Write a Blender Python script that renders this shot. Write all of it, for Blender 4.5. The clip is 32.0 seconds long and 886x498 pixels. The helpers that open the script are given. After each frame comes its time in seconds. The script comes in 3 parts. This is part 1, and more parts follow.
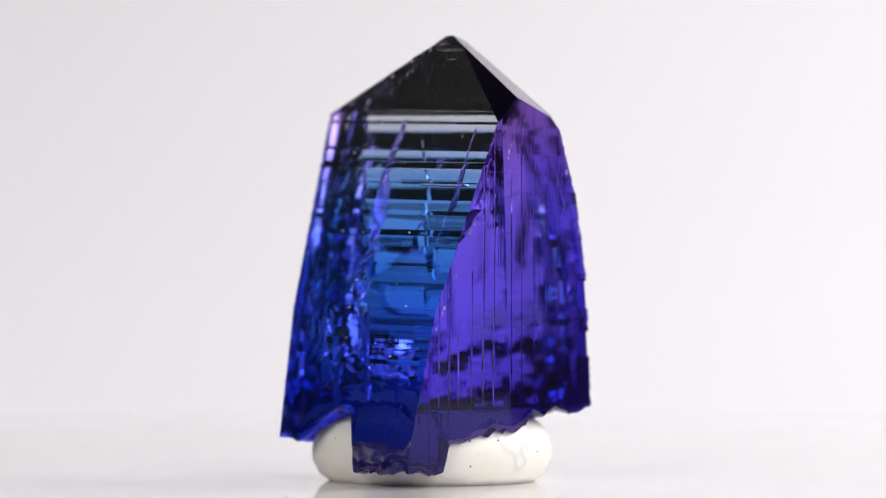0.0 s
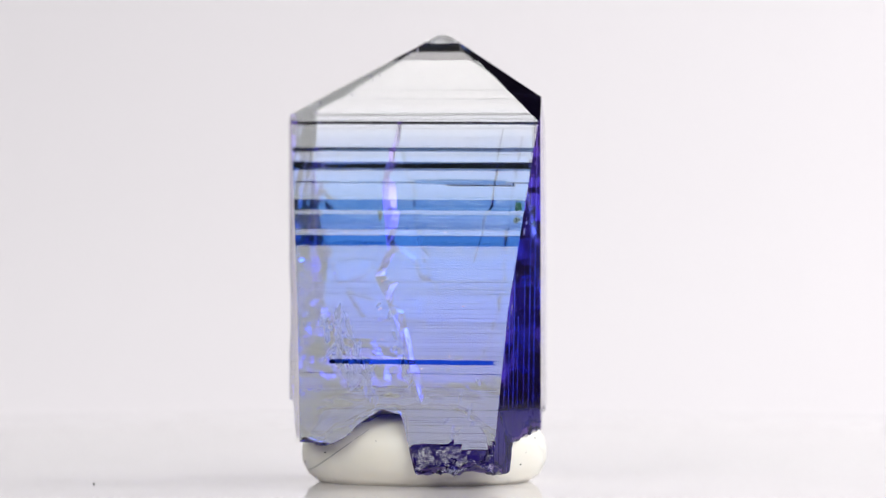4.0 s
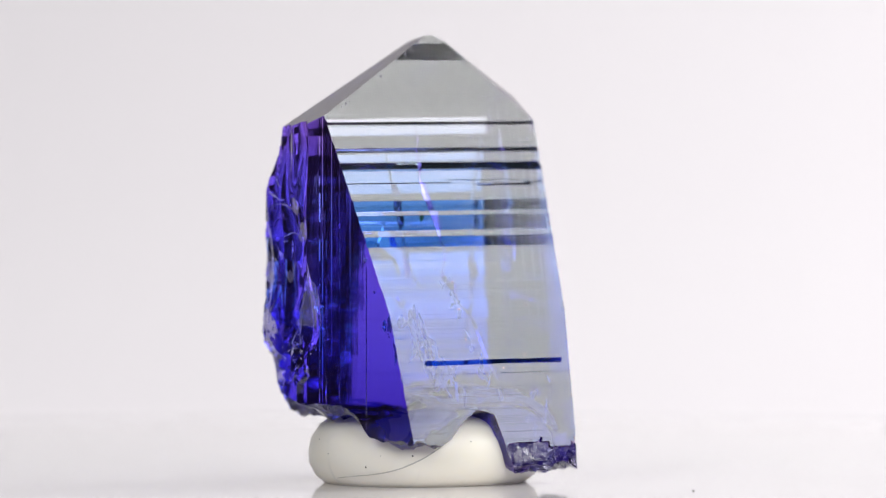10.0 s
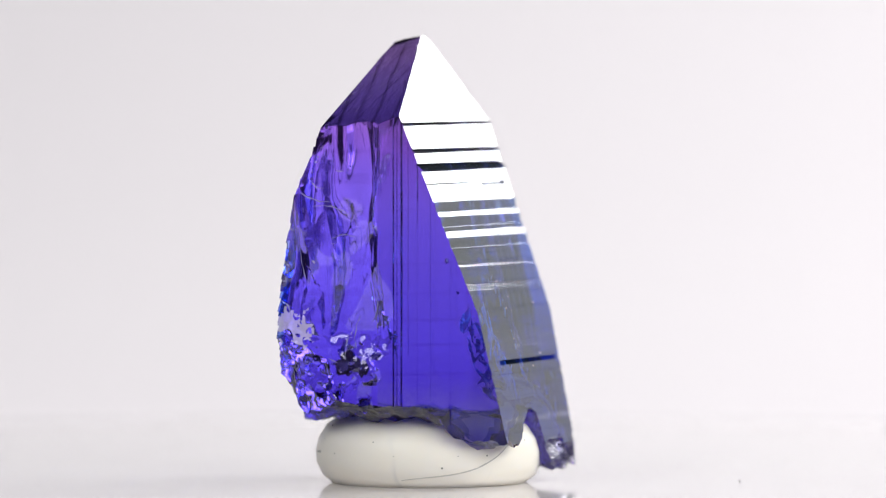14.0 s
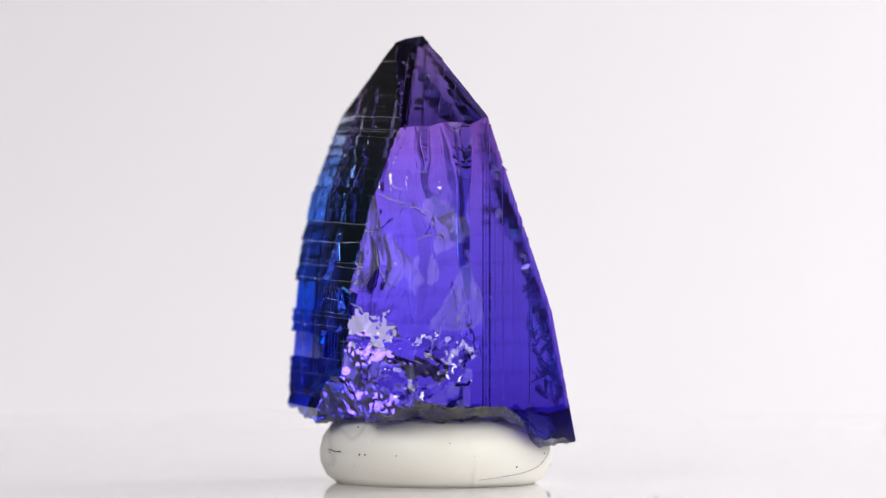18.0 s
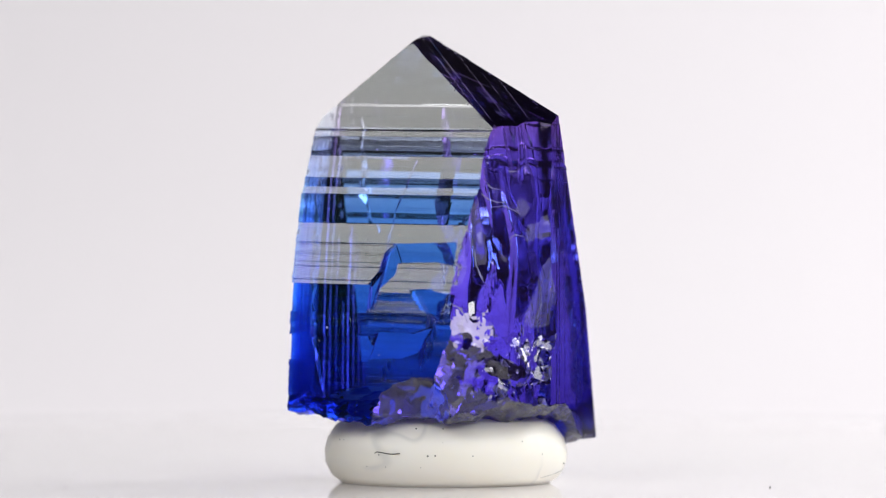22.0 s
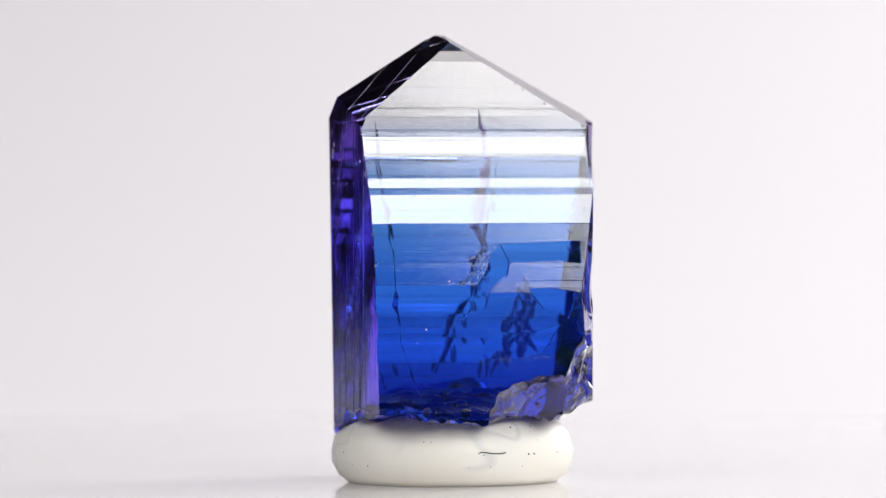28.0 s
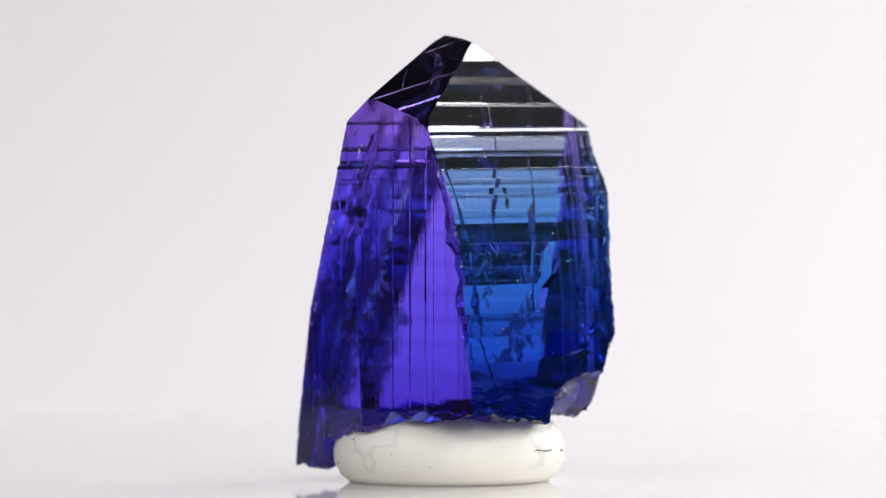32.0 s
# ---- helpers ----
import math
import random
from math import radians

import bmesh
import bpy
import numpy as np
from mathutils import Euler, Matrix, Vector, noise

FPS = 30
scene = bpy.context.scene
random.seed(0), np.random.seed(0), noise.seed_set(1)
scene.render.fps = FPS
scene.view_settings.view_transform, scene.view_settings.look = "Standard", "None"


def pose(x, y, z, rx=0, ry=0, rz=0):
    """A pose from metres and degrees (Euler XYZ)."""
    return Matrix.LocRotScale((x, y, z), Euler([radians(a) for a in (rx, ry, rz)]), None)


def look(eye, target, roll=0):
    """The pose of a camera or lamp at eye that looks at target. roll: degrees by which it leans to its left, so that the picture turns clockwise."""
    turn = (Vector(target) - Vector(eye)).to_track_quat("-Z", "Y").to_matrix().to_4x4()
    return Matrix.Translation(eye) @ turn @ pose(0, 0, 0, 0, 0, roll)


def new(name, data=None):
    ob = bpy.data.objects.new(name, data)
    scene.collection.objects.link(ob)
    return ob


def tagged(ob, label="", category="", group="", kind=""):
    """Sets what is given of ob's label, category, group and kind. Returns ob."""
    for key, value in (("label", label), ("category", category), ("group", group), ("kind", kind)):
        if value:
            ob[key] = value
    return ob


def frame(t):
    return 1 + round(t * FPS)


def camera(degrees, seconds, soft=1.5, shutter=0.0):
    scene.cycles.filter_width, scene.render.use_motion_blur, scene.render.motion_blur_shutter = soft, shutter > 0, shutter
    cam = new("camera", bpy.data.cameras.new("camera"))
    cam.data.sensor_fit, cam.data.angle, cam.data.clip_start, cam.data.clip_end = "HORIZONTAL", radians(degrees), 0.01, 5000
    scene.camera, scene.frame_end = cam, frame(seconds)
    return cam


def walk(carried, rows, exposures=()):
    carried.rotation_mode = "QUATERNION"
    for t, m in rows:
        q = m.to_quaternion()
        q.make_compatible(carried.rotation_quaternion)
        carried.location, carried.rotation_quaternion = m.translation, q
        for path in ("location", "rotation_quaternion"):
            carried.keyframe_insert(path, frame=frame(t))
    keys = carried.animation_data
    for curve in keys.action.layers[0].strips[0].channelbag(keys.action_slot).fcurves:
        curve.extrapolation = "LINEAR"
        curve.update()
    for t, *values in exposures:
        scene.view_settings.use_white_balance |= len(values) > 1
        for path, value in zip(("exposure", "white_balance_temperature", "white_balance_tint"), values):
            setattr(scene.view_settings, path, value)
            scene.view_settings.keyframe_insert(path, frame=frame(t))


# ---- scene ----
# A blue-violet crystal on a pad of white putty turns on a white turntable; the camera stands still.
MM = 0.001
RATE = 8.47                      # degrees a second, anticlockwise from above

cam = camera(6.97, 32.0, soft=1.2)
walk(cam, [(0.0, pose(0.00036, -0.5, 0.02957, 88.443, 0, 0)), (32.0, pose(0.00036, -0.5, 0.02957, 88.443, 0, 0))])
cam.data.dof.use_dof = True
cam.data.dof.focus_distance = 0.493
cam.data.dof.aperture_fstop = 25.0

# ---- light ----
world = bpy.data.worlds.new("world")
scene.world = world
world.use_nodes = True
wb = world.node_tree.nodes["Background"]
wb.inputs["Color"].default_value = (0.93, 0.93, 1.0, 1)
wb.inputs["Strength"].default_value = 0.02
scene.view_settings.exposure = 0.08


def softbox(name, eye, target, size, watts, color=(1, 1, 1)):
    data = bpy.data.lights.new(name, "AREA")
    data.shape, data.size, data.size_y = "RECTANGLE", size[0], size[1]
    data.energy, data.color = watts, color
    ob = new(name, data)
    ob.matrix_world = look(eye, target)
    return ob


softbox("softbox_left", (-0.455, -0.56, 0.505), (0, 0, 0.015), (0.44, 0.40), 2.5)
softbox("softbox_right", (0.492, -0.525, 0.50), (0, 0, 0.015), (0.41, 0.40), 2.35)
softbox("softbox_side_left", (-0.78, 0.0, 0.48), (0, 0, 0.015), (0.24, 0.27), 0.7)
softbox("softbox_side_right", (0.80, -0.10, 0.425), (0, 0, 0.015), (0.24, 0.41), 1.55)
softbox("front_light", (0.29, -0.70, 0.29), (0, 0, 0.015), (0.24, 0.14), 1.15)
softbox("rim_light", (0.489, 0.661, 0.283), (0, 0, 0.02), (0.29, 0.205), 1.75)
softbox("rim_light_lower", (0.45, 0.69, 0.125), (0, 0, 0.02), (0.34, 0.11), 0.09)
softbox("backdrop_light", (0.47, 0.18, 0.44), (0.25, 0.38, 0.0), (0.30, 0.30), 3.3)

# ---- materials ----


def material(name):
    m = bpy.data.materials.new(name)
    m.use_nodes = True
    nt = m.node_tree
    return m, nt, nt.nodes["Principled BSDF"]


def node(nt, kind, **inputs):
    n = nt.nodes.new(kind)
    for k, v in inputs.items():
        n.inputs[k].default_value = v
    return n


def ramp(nt, stops, source):
    r = nt.nodes.new("ShaderNodeValToRGB")
    els = r.color_ramp.elements
    while len(els) < len(stops):
        els.new(0.5)
    for e, (p, c) in zip(els, stops):
        e.position, e.color = p, (*c, 1)
    nt.links.new(source, r.inputs["Fac"])
    return r


def crystal_material(name, stops, along, rough, relief, scale):
    """Clear stone whose colour deepens from the tip down, some stops holding painted shade; along: the axis across
    which the growth lines run.
    """
    m, nt, b = material(name)
    co = node(nt, "ShaderNodeTexCoord")
    sep = node(nt, "ShaderNodeSeparateXYZ")
    nt.links.new(co.outputs["Object"], sep.inputs[0])
    h = node(nt, "ShaderNodeMapRange")
    h.inputs["From Max"].default_value = 0.031
    nt.links.new(sep.outputs["Z"], h.inputs["Value"])
    wob = node(nt, "ShaderNodeTexNoise", Scale=140.0, Detail=3.0)
    nt.links.new(co.outputs["Object"], wob.inputs["Vector"])
    add = node(nt, "ShaderNodeMath")
    add.operation = "MULTIPLY_ADD"
    add.inputs[1].default_value = 0.12
    nt.links.new(wob.outputs["Fac"], add.inputs[0])
    nt.links.new(h.outputs[0], add.inputs[2])
    off = node(nt, "ShaderNodeMath")
    off.operation = "SUBTRACT"
    off.inputs[1].default_value = 0.06
    nt.links.new(add.outputs[0], off.inputs[0])
    col = ramp(nt, stops, off.outputs[0])
    nt.links.new(col.outputs["Color"], b.inputs["Base Color"])
    b.inputs["Transmission Weight"].default_value = 0.983
    b.inputs["IOR"].default_value = 1.715
    b.inputs["Roughness"].default_value = rough
    mp = node(nt, "ShaderNodeMapping")
    mp.inputs["Scale"].default_value = along
    nt.links.new(co.outputs["Object"], mp.inputs["Vector"])
    lines = node(nt, "ShaderNodeTexNoise", Scale=scale, Detail=4.0, Roughness=0.6)
    nt.links.new(mp.outputs[0], lines.inputs["Vector"])
    bump = node(nt, "ShaderNodeBump", Strength=relief, Distance=0.0004)
    nt.links.new(lines.outputs["Fac"], bump.inputs["Height"])
    nt.links.new(bump.outputs[0], b.inputs["Normal"])
    return m


# lowest stops are painted darker for the dark foot showing through
BLUE = [(0.0, (0.03, 0.07, 0.40)), (0.18, (0.04, 0.16, 0.75)), (0.28, (0.06, 0.32, 0.98)), (0.45, (0.11, 0.53, 1.0)), (0.60, (0.28, 0.71, 1.0)), (0.70, (0.60, 0.82, 1.0)), (0.80, (0.97, 0.97, 0.97)), (1.0, (0.98, 0.97, 0.96))]
# lowest stops carry the foot's dark reflection as colour
VIOLET = [(0.0, (0.22, 0.10, 0.56)), (0.17, (0.30, 0.15, 0.82)), (0.30, (0.37, 0.20, 0.97)), (0.62, (0.42, 0.21, 0.98)), (0.74, (0.36, 0.14, 0.78)), (0.85, (0.22, 0.10, 0.50)), (1.0, (0.20, 0.10, 0.45))]
CORE = [(0.0, (0.40, 0.36, 0.74)), (0.25, (0.52, 0.54, 0.93)), (0.55, (0.64, 0.69, 0.97)), (0.70, (0.76, 0.79, 0.96)), (0.80, (0.93, 0.93, 0.94)), (1.0, (0.97, 0.97, 0.96))]
BASE = [(0.0, (0.15, 0.075, 0.40)), (0.3, (0.11, 0.055, 0.30)), (1.0, (0.12, 0.07, 0.30))]
# the tip is clear; this dark tint stands in for dark room reflections
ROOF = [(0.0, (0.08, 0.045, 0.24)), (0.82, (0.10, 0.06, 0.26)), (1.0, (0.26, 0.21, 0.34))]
blue_face = crystal_material("blue_crystal_face", BLUE, (1, 1, 120), 0.0, 0.012, 60)
violet_face = crystal_material("violet_crystal_face", VIOLET, (60, 60, 1), 0.0, 0.05, 60)
BROKEN = [(0.0, (0.22, 0.11, 0.60)), (0.20, (0.36, 0.20, 0.94)), (0.62, (0.46, 0.26, 0.99)), (0.76, (0.40, 0.20, 0.90)), (1.0, (0.20, 0.10, 0.45))]
broken_face = crystal_material("broken_crystal_face", BROKEN, (1, 1, 0.4), 0.02, 0.22, 260)
broken_base = crystal_material("broken_crystal_base", BASE, (1, 1, 1), 0.04, 0.9, 700)
roof_face = crystal_material("shade_tinted_roof_face", ROOF, (20, 20, 20), 0.0, 0.03, 40)


def core_material():
    """The colour of the stone's depth: it only tints what passes through."""
    m = bpy.data.materials.new("deep_crystal_colour")
    m.use_nodes = True
    nt = m.node_tree
    nt.nodes.remove(nt.nodes["Principled BSDF"])
    co = node(nt, "ShaderNodeTexCoord")
    sep = node(nt, "ShaderNodeSeparateXYZ")
    nt.links.new(co.outputs["Object"], sep.inputs[0])
    h = node(nt, "ShaderNodeMapRange")
    h.inputs["From Max"].default_value = 0.031
    nt.links.new(sep.outputs["Z"], h.inputs["Value"])
    col = ramp(nt, CORE, h.outputs[0])
    clear = node(nt, "ShaderNodeBsdfTransparent")
    nt.links.new(col.outputs["Color"], clear.inputs["Color"])
    nt.links.new(clear.outputs[0], nt.nodes["Material Output"].inputs["Surface"])
    return m


deep_colour = core_material()


def plain(name, color, rough, spread=0.06, scale=60.0, coat=0.0, relief=0.0):
    m, nt, b = material(name)
    co = node(nt, "ShaderNodeTexCoord")
    n = node(nt, "ShaderNodeTexNoise", Scale=scale, Detail=5.0)
    nt.links.new(co.outputs["Object"], n.inputs["Vector"])
    lo = tuple(max(0, c * (1 - spread)) for c in color)
    c = ramp(nt, [(0.3, lo), (0.7, color)], n.outputs["Fac"])
    nt.links.new(c.outputs["Color"], b.inputs["Base Color"])
    b.inputs["Roughness"].default_value = rough
    b.inputs["Coat Weight"].default_value = coat
    if relief:
        bump = node(nt, "ShaderNodeBump", Strength=relief, Distance=0.0003)
        nt.links.new(n.outputs["Fac"], bump.inputs["Height"])
        nt.links.new(bump.outputs[0], b.inputs["Normal"])
    return m


backdrop_white = plain("backdrop_white", (0.845, 0.805, 0.836), 0.9, 0.02, 3.0)
table_white = plain("white_table_top", (0.80, 0.80, 0.79), 0.25, 0.02, 12.0)
disc_white = plain("glossy_white_disc", (0.82, 0.79, 0.80), 0.06, 0.02, 30.0)
speck_dark = plain("dark_speck", (0.05, 0.05, 0.05), 0.8)
room_grey = plain("grey_room_wall", (0.045, 0.045, 0.048), 0.9, 0.08, 1.0)


def putty_material():
    m, nt, b = material("white_putty")
    co = node(nt, "ShaderNodeTexCoord")
    warp = node(nt, "ShaderNodeTexNoise", Scale=120.0, Detail=3.0)
    nt.links.new(co.outputs["Object"], warp.inputs["Vector"])
    vein = node(nt, "ShaderNodeTexNoise", Scale=48.0, Detail=3.0, Distortion=0.9)
    nt.links.new(co.outputs["Object"], vein.inputs["Vector"])
    v = ramp(nt, [(0.487, (0, 0, 0)), (0.497, (1, 1, 1)), (0.500, (1, 1, 1)), (0.506, (0, 0, 0))], vein.outputs["Fac"])
    gate = ramp(nt, [(0.50, (0, 0, 0)), (0.62, (1, 1, 1))], warp.outputs["Fac"])
    mul = node(nt, "ShaderNodeMath")
    mul.operation = "MULTIPLY"
    nt.links.new(v.outputs["Color"], mul.inputs[0])
    nt.links.new(gate.outputs["Color"], mul.inputs[1])
    base = ramp(nt, [(0.3, (0.86, 0.82, 0.72)), (0.7, (0.88, 0.855, 0.79))], warp.outputs["Fac"])
    mix = node(nt, "ShaderNodeMix")
    mix.data_type = "RGBA"
    nt.links.new(mul.outputs[0], mix.inputs[0])
    nt.links.new(base.outputs["Color"], mix.inputs[6])
    mix.inputs[7].default_value = (0.75, 0.735, 0.69, 1)
    nt.links.new(mix.outputs[2], b.inputs["Base Color"])
    b.inputs["Roughness"].default_value = 0.42
    b.inputs["Subsurface Weight"].default_value = 0.25
    b.inputs["Subsurface Radius"].default_value = (1, 0.9, 0.7)
    b.inputs["Subsurface Scale"].default_value = 0.0008
    bump = node(nt, "ShaderNodeBump", Strength=0.12, Distance=0.0003)
    nt.links.new(warp.outputs["Fac"], bump.inputs["Height"])
    nt.links.new(bump.outputs[0], b.inputs["Normal"])
    return m


putty_white = putty_material()
crease_grey = plain("grey_fold", (0.58, 0.56, 0.52), 0.6, 0.25, 900)
clear_void = crystal_material("clear_internal_crack", [(0.0, (0.75, 0.70, 0.95)), (1.0, (0.85, 0.82, 0.97))], (1, 1, 1), 0.22, 0.05, 900)
frosted_chip = crystal_material("frosted_chip", [(0.0, (0.70, 0.66, 0.90)), (1.0, (0.80, 0.78, 0.90))], (1, 1, 1), 0.22, 0.2, 3000)
frosted_chip.node_tree.nodes["Principled BSDF"].inputs["Transmission Weight"].default_value = 0.55
feather_void = crystal_material("bright_feather", [(0.0, (0.80, 0.85, 1.0)), (1.0, (0.88, 0.94, 1.0))], (1, 1, 1), 0.42, 0.3, 900)
feather_void.node_tree.nodes["Principled BSDF"].inputs["Metallic"].default_value = 1.0
clear_void.node_tree.nodes["Principled BSDF"].inputs["Metallic"].default_value = 0.35
dust_white = plain("pale_dust", (0.75, 0.74, 0.76), 0.8)


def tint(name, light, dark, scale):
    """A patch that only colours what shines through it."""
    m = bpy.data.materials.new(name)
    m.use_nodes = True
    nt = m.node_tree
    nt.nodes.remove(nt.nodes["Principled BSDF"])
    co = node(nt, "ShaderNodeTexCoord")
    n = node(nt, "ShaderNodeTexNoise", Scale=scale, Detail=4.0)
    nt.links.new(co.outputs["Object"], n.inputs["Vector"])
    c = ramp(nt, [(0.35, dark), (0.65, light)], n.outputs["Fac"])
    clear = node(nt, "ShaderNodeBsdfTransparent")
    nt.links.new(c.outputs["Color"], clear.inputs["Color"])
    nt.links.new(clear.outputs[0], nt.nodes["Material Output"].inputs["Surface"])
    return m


# tint of the added sheets that imitate light lost inside the stone
sheet_tint = tint("darkening_sheet_tint", (0.95, 0.93, 0.95), (0.92, 0.89, 0.93), 160)
brown_mineral = tint("brown_inclusion", (0.70, 0.86, 0.50), (0.34, 0.40, 0.22), 1400)
crushed_stone = crystal_material("crushed_crystal", [(0.0, (0.82, 0.74, 0.98)), (1.0, (0.85, 0.80, 0.98))], (1, 1, 1), 0.10, 1.0, 420)
crushed_stone.node_tree.nodes["Principled BSDF"].inputs["Transmission Weight"].default_value = 0.5

# ---- building helpers ----


def part(name, bm, mats, parent=None, label="", smooth=False):
    me = bpy.data.meshes.new(name)
    bm.to_mesh(me)
    bm.free()
    for m in (mats if isinstance(mats, (list, tuple)) else [mats]):
        me.materials.append(m)
    if smooth:
        for p in me.polygons:
            p.use_smooth = True
    ob = new(name, me)
    if parent:
        ob.parent = parent
    if label:
        tagged(ob, label)
    return ob


def ease(a, b, x):
    t = min(1, max(0, (x - a) / (b - a)))
    return t * t * (3 - 2 * t)


def unit(az, el):
    a, e = radians(az), radians(el)
    return Vector((math.cos(a) * math.cos(e), math.sin(a) * math.cos(e), math.sin(e)))


# ---- setting ----


def slab(name, x0, x1, y0, y1, z0, z1, mat, label, category):
    bm = bmesh.new()
    bmesh.ops.create_cube(bm, size=1.0, matrix=Matrix.Translation(((x0 + x1) / 2, (y0 + y1) / 2, (z0 + z1) / 2)) @ Matrix.Diagonal((x1 - x0, y1 - y0, z1 - z0, 1)))
    return tagged(part(name, bm, mat), label, category, kind="structure")


slab("floor", -1.5, 1.5, -2.0, 1.2, -0.80, -0.76, room_grey, "plain grey studio floor", "floor")
slab("ceiling", -1.5, 1.5, -2.0, 1.2, 1.60, 1.64, room_grey, "plain grey studio ceiling", "ceiling")
slab("wall_west", -1.54, -1.5, -2.0, 1.2, -0.76, 1.6, room_grey, "plain grey studio wall", "wall")
slab("wall_east", 1.5, 1.54, -2.0, 1.2, -0.76, 1.6, room_grey, "plain grey studio wall", "wall")
slab("wall_south", -1.5, 1.5, -2.04, -2.0, -0.76, 1.6, room_grey, "plain grey studio wall", "wall")
slab("wall_north", -1.5, 1.5, 1.2, 1.24, -0.76, 1.6, room_grey, "plain grey studio wall", "wall")


def sweep():
    """White seamless sweep: flat on the table, then curving up behind."""
    bm = bmesh.new()
    prof = [(-0.30, -0.008), (0.15, -0.008)]
    for i in range(1, 29):
        a = radians(90 * i / 28)
        prof.append((0.15 + 0.62 * math.sin(a), -0.008 + 0.33 * (1 - math.cos(a))))
    prof += [(y, z - 0.004) if z < 0.2 else (y + 0.004, z - 0.002) for y, z in reversed(prof)]
    a = [bm.verts.new((-0.18 - 0.23 * max(0, y - 0.15), y, z)) for y, z in prof]
    b = [bm.verts.new((0.13 + 0.11 * max(0, y - 0.15), y, z)) for y, z in prof]
    n = len(prof)
    for i in range(n):
        bm.faces.new((a[i], a[(i + 1) % n], b[(i + 1) % n], b[i]))
    bm.faces.new(list(reversed(a)))
    bm.faces.new(b)
    bmesh.ops.recalc_face_normals(bm, faces=bm.faces)
    return tagged(part("backdrop", bm, backdrop_white), "white seamless paper sweep behind the turntable", "backdrop", kind="structure")


sweep()


def lathe(bm, prof, steps=64):
    rings = []
    for r, z in prof:
        if r < 1e-9:
            rings.append([bm.verts.new((0, 0, z))])
        else:
            rings.append([bm.verts.new((r * math.cos(2 * math.pi * k / steps), r * math.sin(2 * math.pi * k / steps), z)) for k in range(steps)])
    for a, b in zip(rings, rings[1:]):
        for k in range(steps):
            j = (k + 1) % steps
            if len(a) == 1:
                bm.faces.new((a[0], b[j], b[k]))
            elif len(b) == 1:
                bm.faces.new((a[k], a[j], b[0]))
            else:
                bm.faces.new((a[k], a[j], b[j], b[k]))
    bmesh.ops.recalc_face_normals(bm, faces=bm.faces)


def turntable():
    root = new("turntable")
    bm = bmesh.new()
    lathe(bm, [(0, -0.007), (0.083, -0.007), (0.085, -0.006), (0.085, -0.001), (0.084, 0), (0, 0)], 96)
    part("disc", bm, disc_white, root)
    rng = random.Random(2)
    for _ in range(9):
        a, d = rng.uniform(0, 2 * math.pi), rng.uniform(0.010, 0.045)
        bm = bmesh.new()
        bmesh.ops.create_icosphere(bm, subdivisions=1, radius=rng.uniform(0.00003, 0.00009))
        bmesh.ops.translate(bm, vec=(d * math.cos(a), d * math.sin(a), 0.00004), verts=bm.verts)
        part("dust_speck", bm, speck_dark, root)
    return tagged(root, "glossy white turntable disc on white paper", "turntable")


table = turntable()

# ---- the crystal ----
# Faces: azimuth and elevation of the outward normal (degrees), distance from the axis point on the table (mm), material slot
FACES = [
    (-138.5, 20.5, 9.7, 0), (-138.5, 12.0, 8.25, 0),                        # broad face towards the foot
    (44.0, 21.6, 14.0, 0), (44.0, 11.5, 11.13, 0), (44.0, 3.0, 9.33, 0),    # broad face opposite
    (152.0, 0.0, 9.9, 1), (122.0, 0.0, 10.65, 1),                           # violet end
    (-57.0, -0.95, 7.06, 1), (-37.0, 0.0, 7.15, 1),                           # other violet end
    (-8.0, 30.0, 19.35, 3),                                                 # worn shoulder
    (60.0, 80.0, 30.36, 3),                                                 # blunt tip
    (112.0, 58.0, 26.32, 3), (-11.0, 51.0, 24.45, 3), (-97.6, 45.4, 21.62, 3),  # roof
]


def cut_block(faces, inset=0.0):
    bm = bmesh.new()
    bmesh.ops.create_cube(bm, size=0.06, matrix=Matrix.Translation((0, 0, 0.028)))
    for az, el, d, slot in faces:
        n = unit(az, el)
        got = bmesh.ops.bisect_plane(bm, geom=bm.verts[:] + bm.edges[:] + bm.faces[:], dist=1e-7, plane_co=n * (d - inset) * MM, plane_no=n, clear_outer=True)
        edges = [e for e in got["geom_cut"] if isinstance(e, bmesh.types.BMEdge)]
        for f in bmesh.ops.contextual_create(bm, geom=edges)["faces"]:
            f.material_index = slot
    bmesh.ops.recalc_face_normals(bm, faces=bm.faces)
    return bm


def profile(side, z):
    """How far the broad face of that side stands out (mm) at height z (mm)."""
    rows = FACES[0:2] if side < 0 else FACES[2:5]
    return min((d - math.sin(radians(el)) * z) / math.cos(radians(el)) for _, el, d, _ in rows)


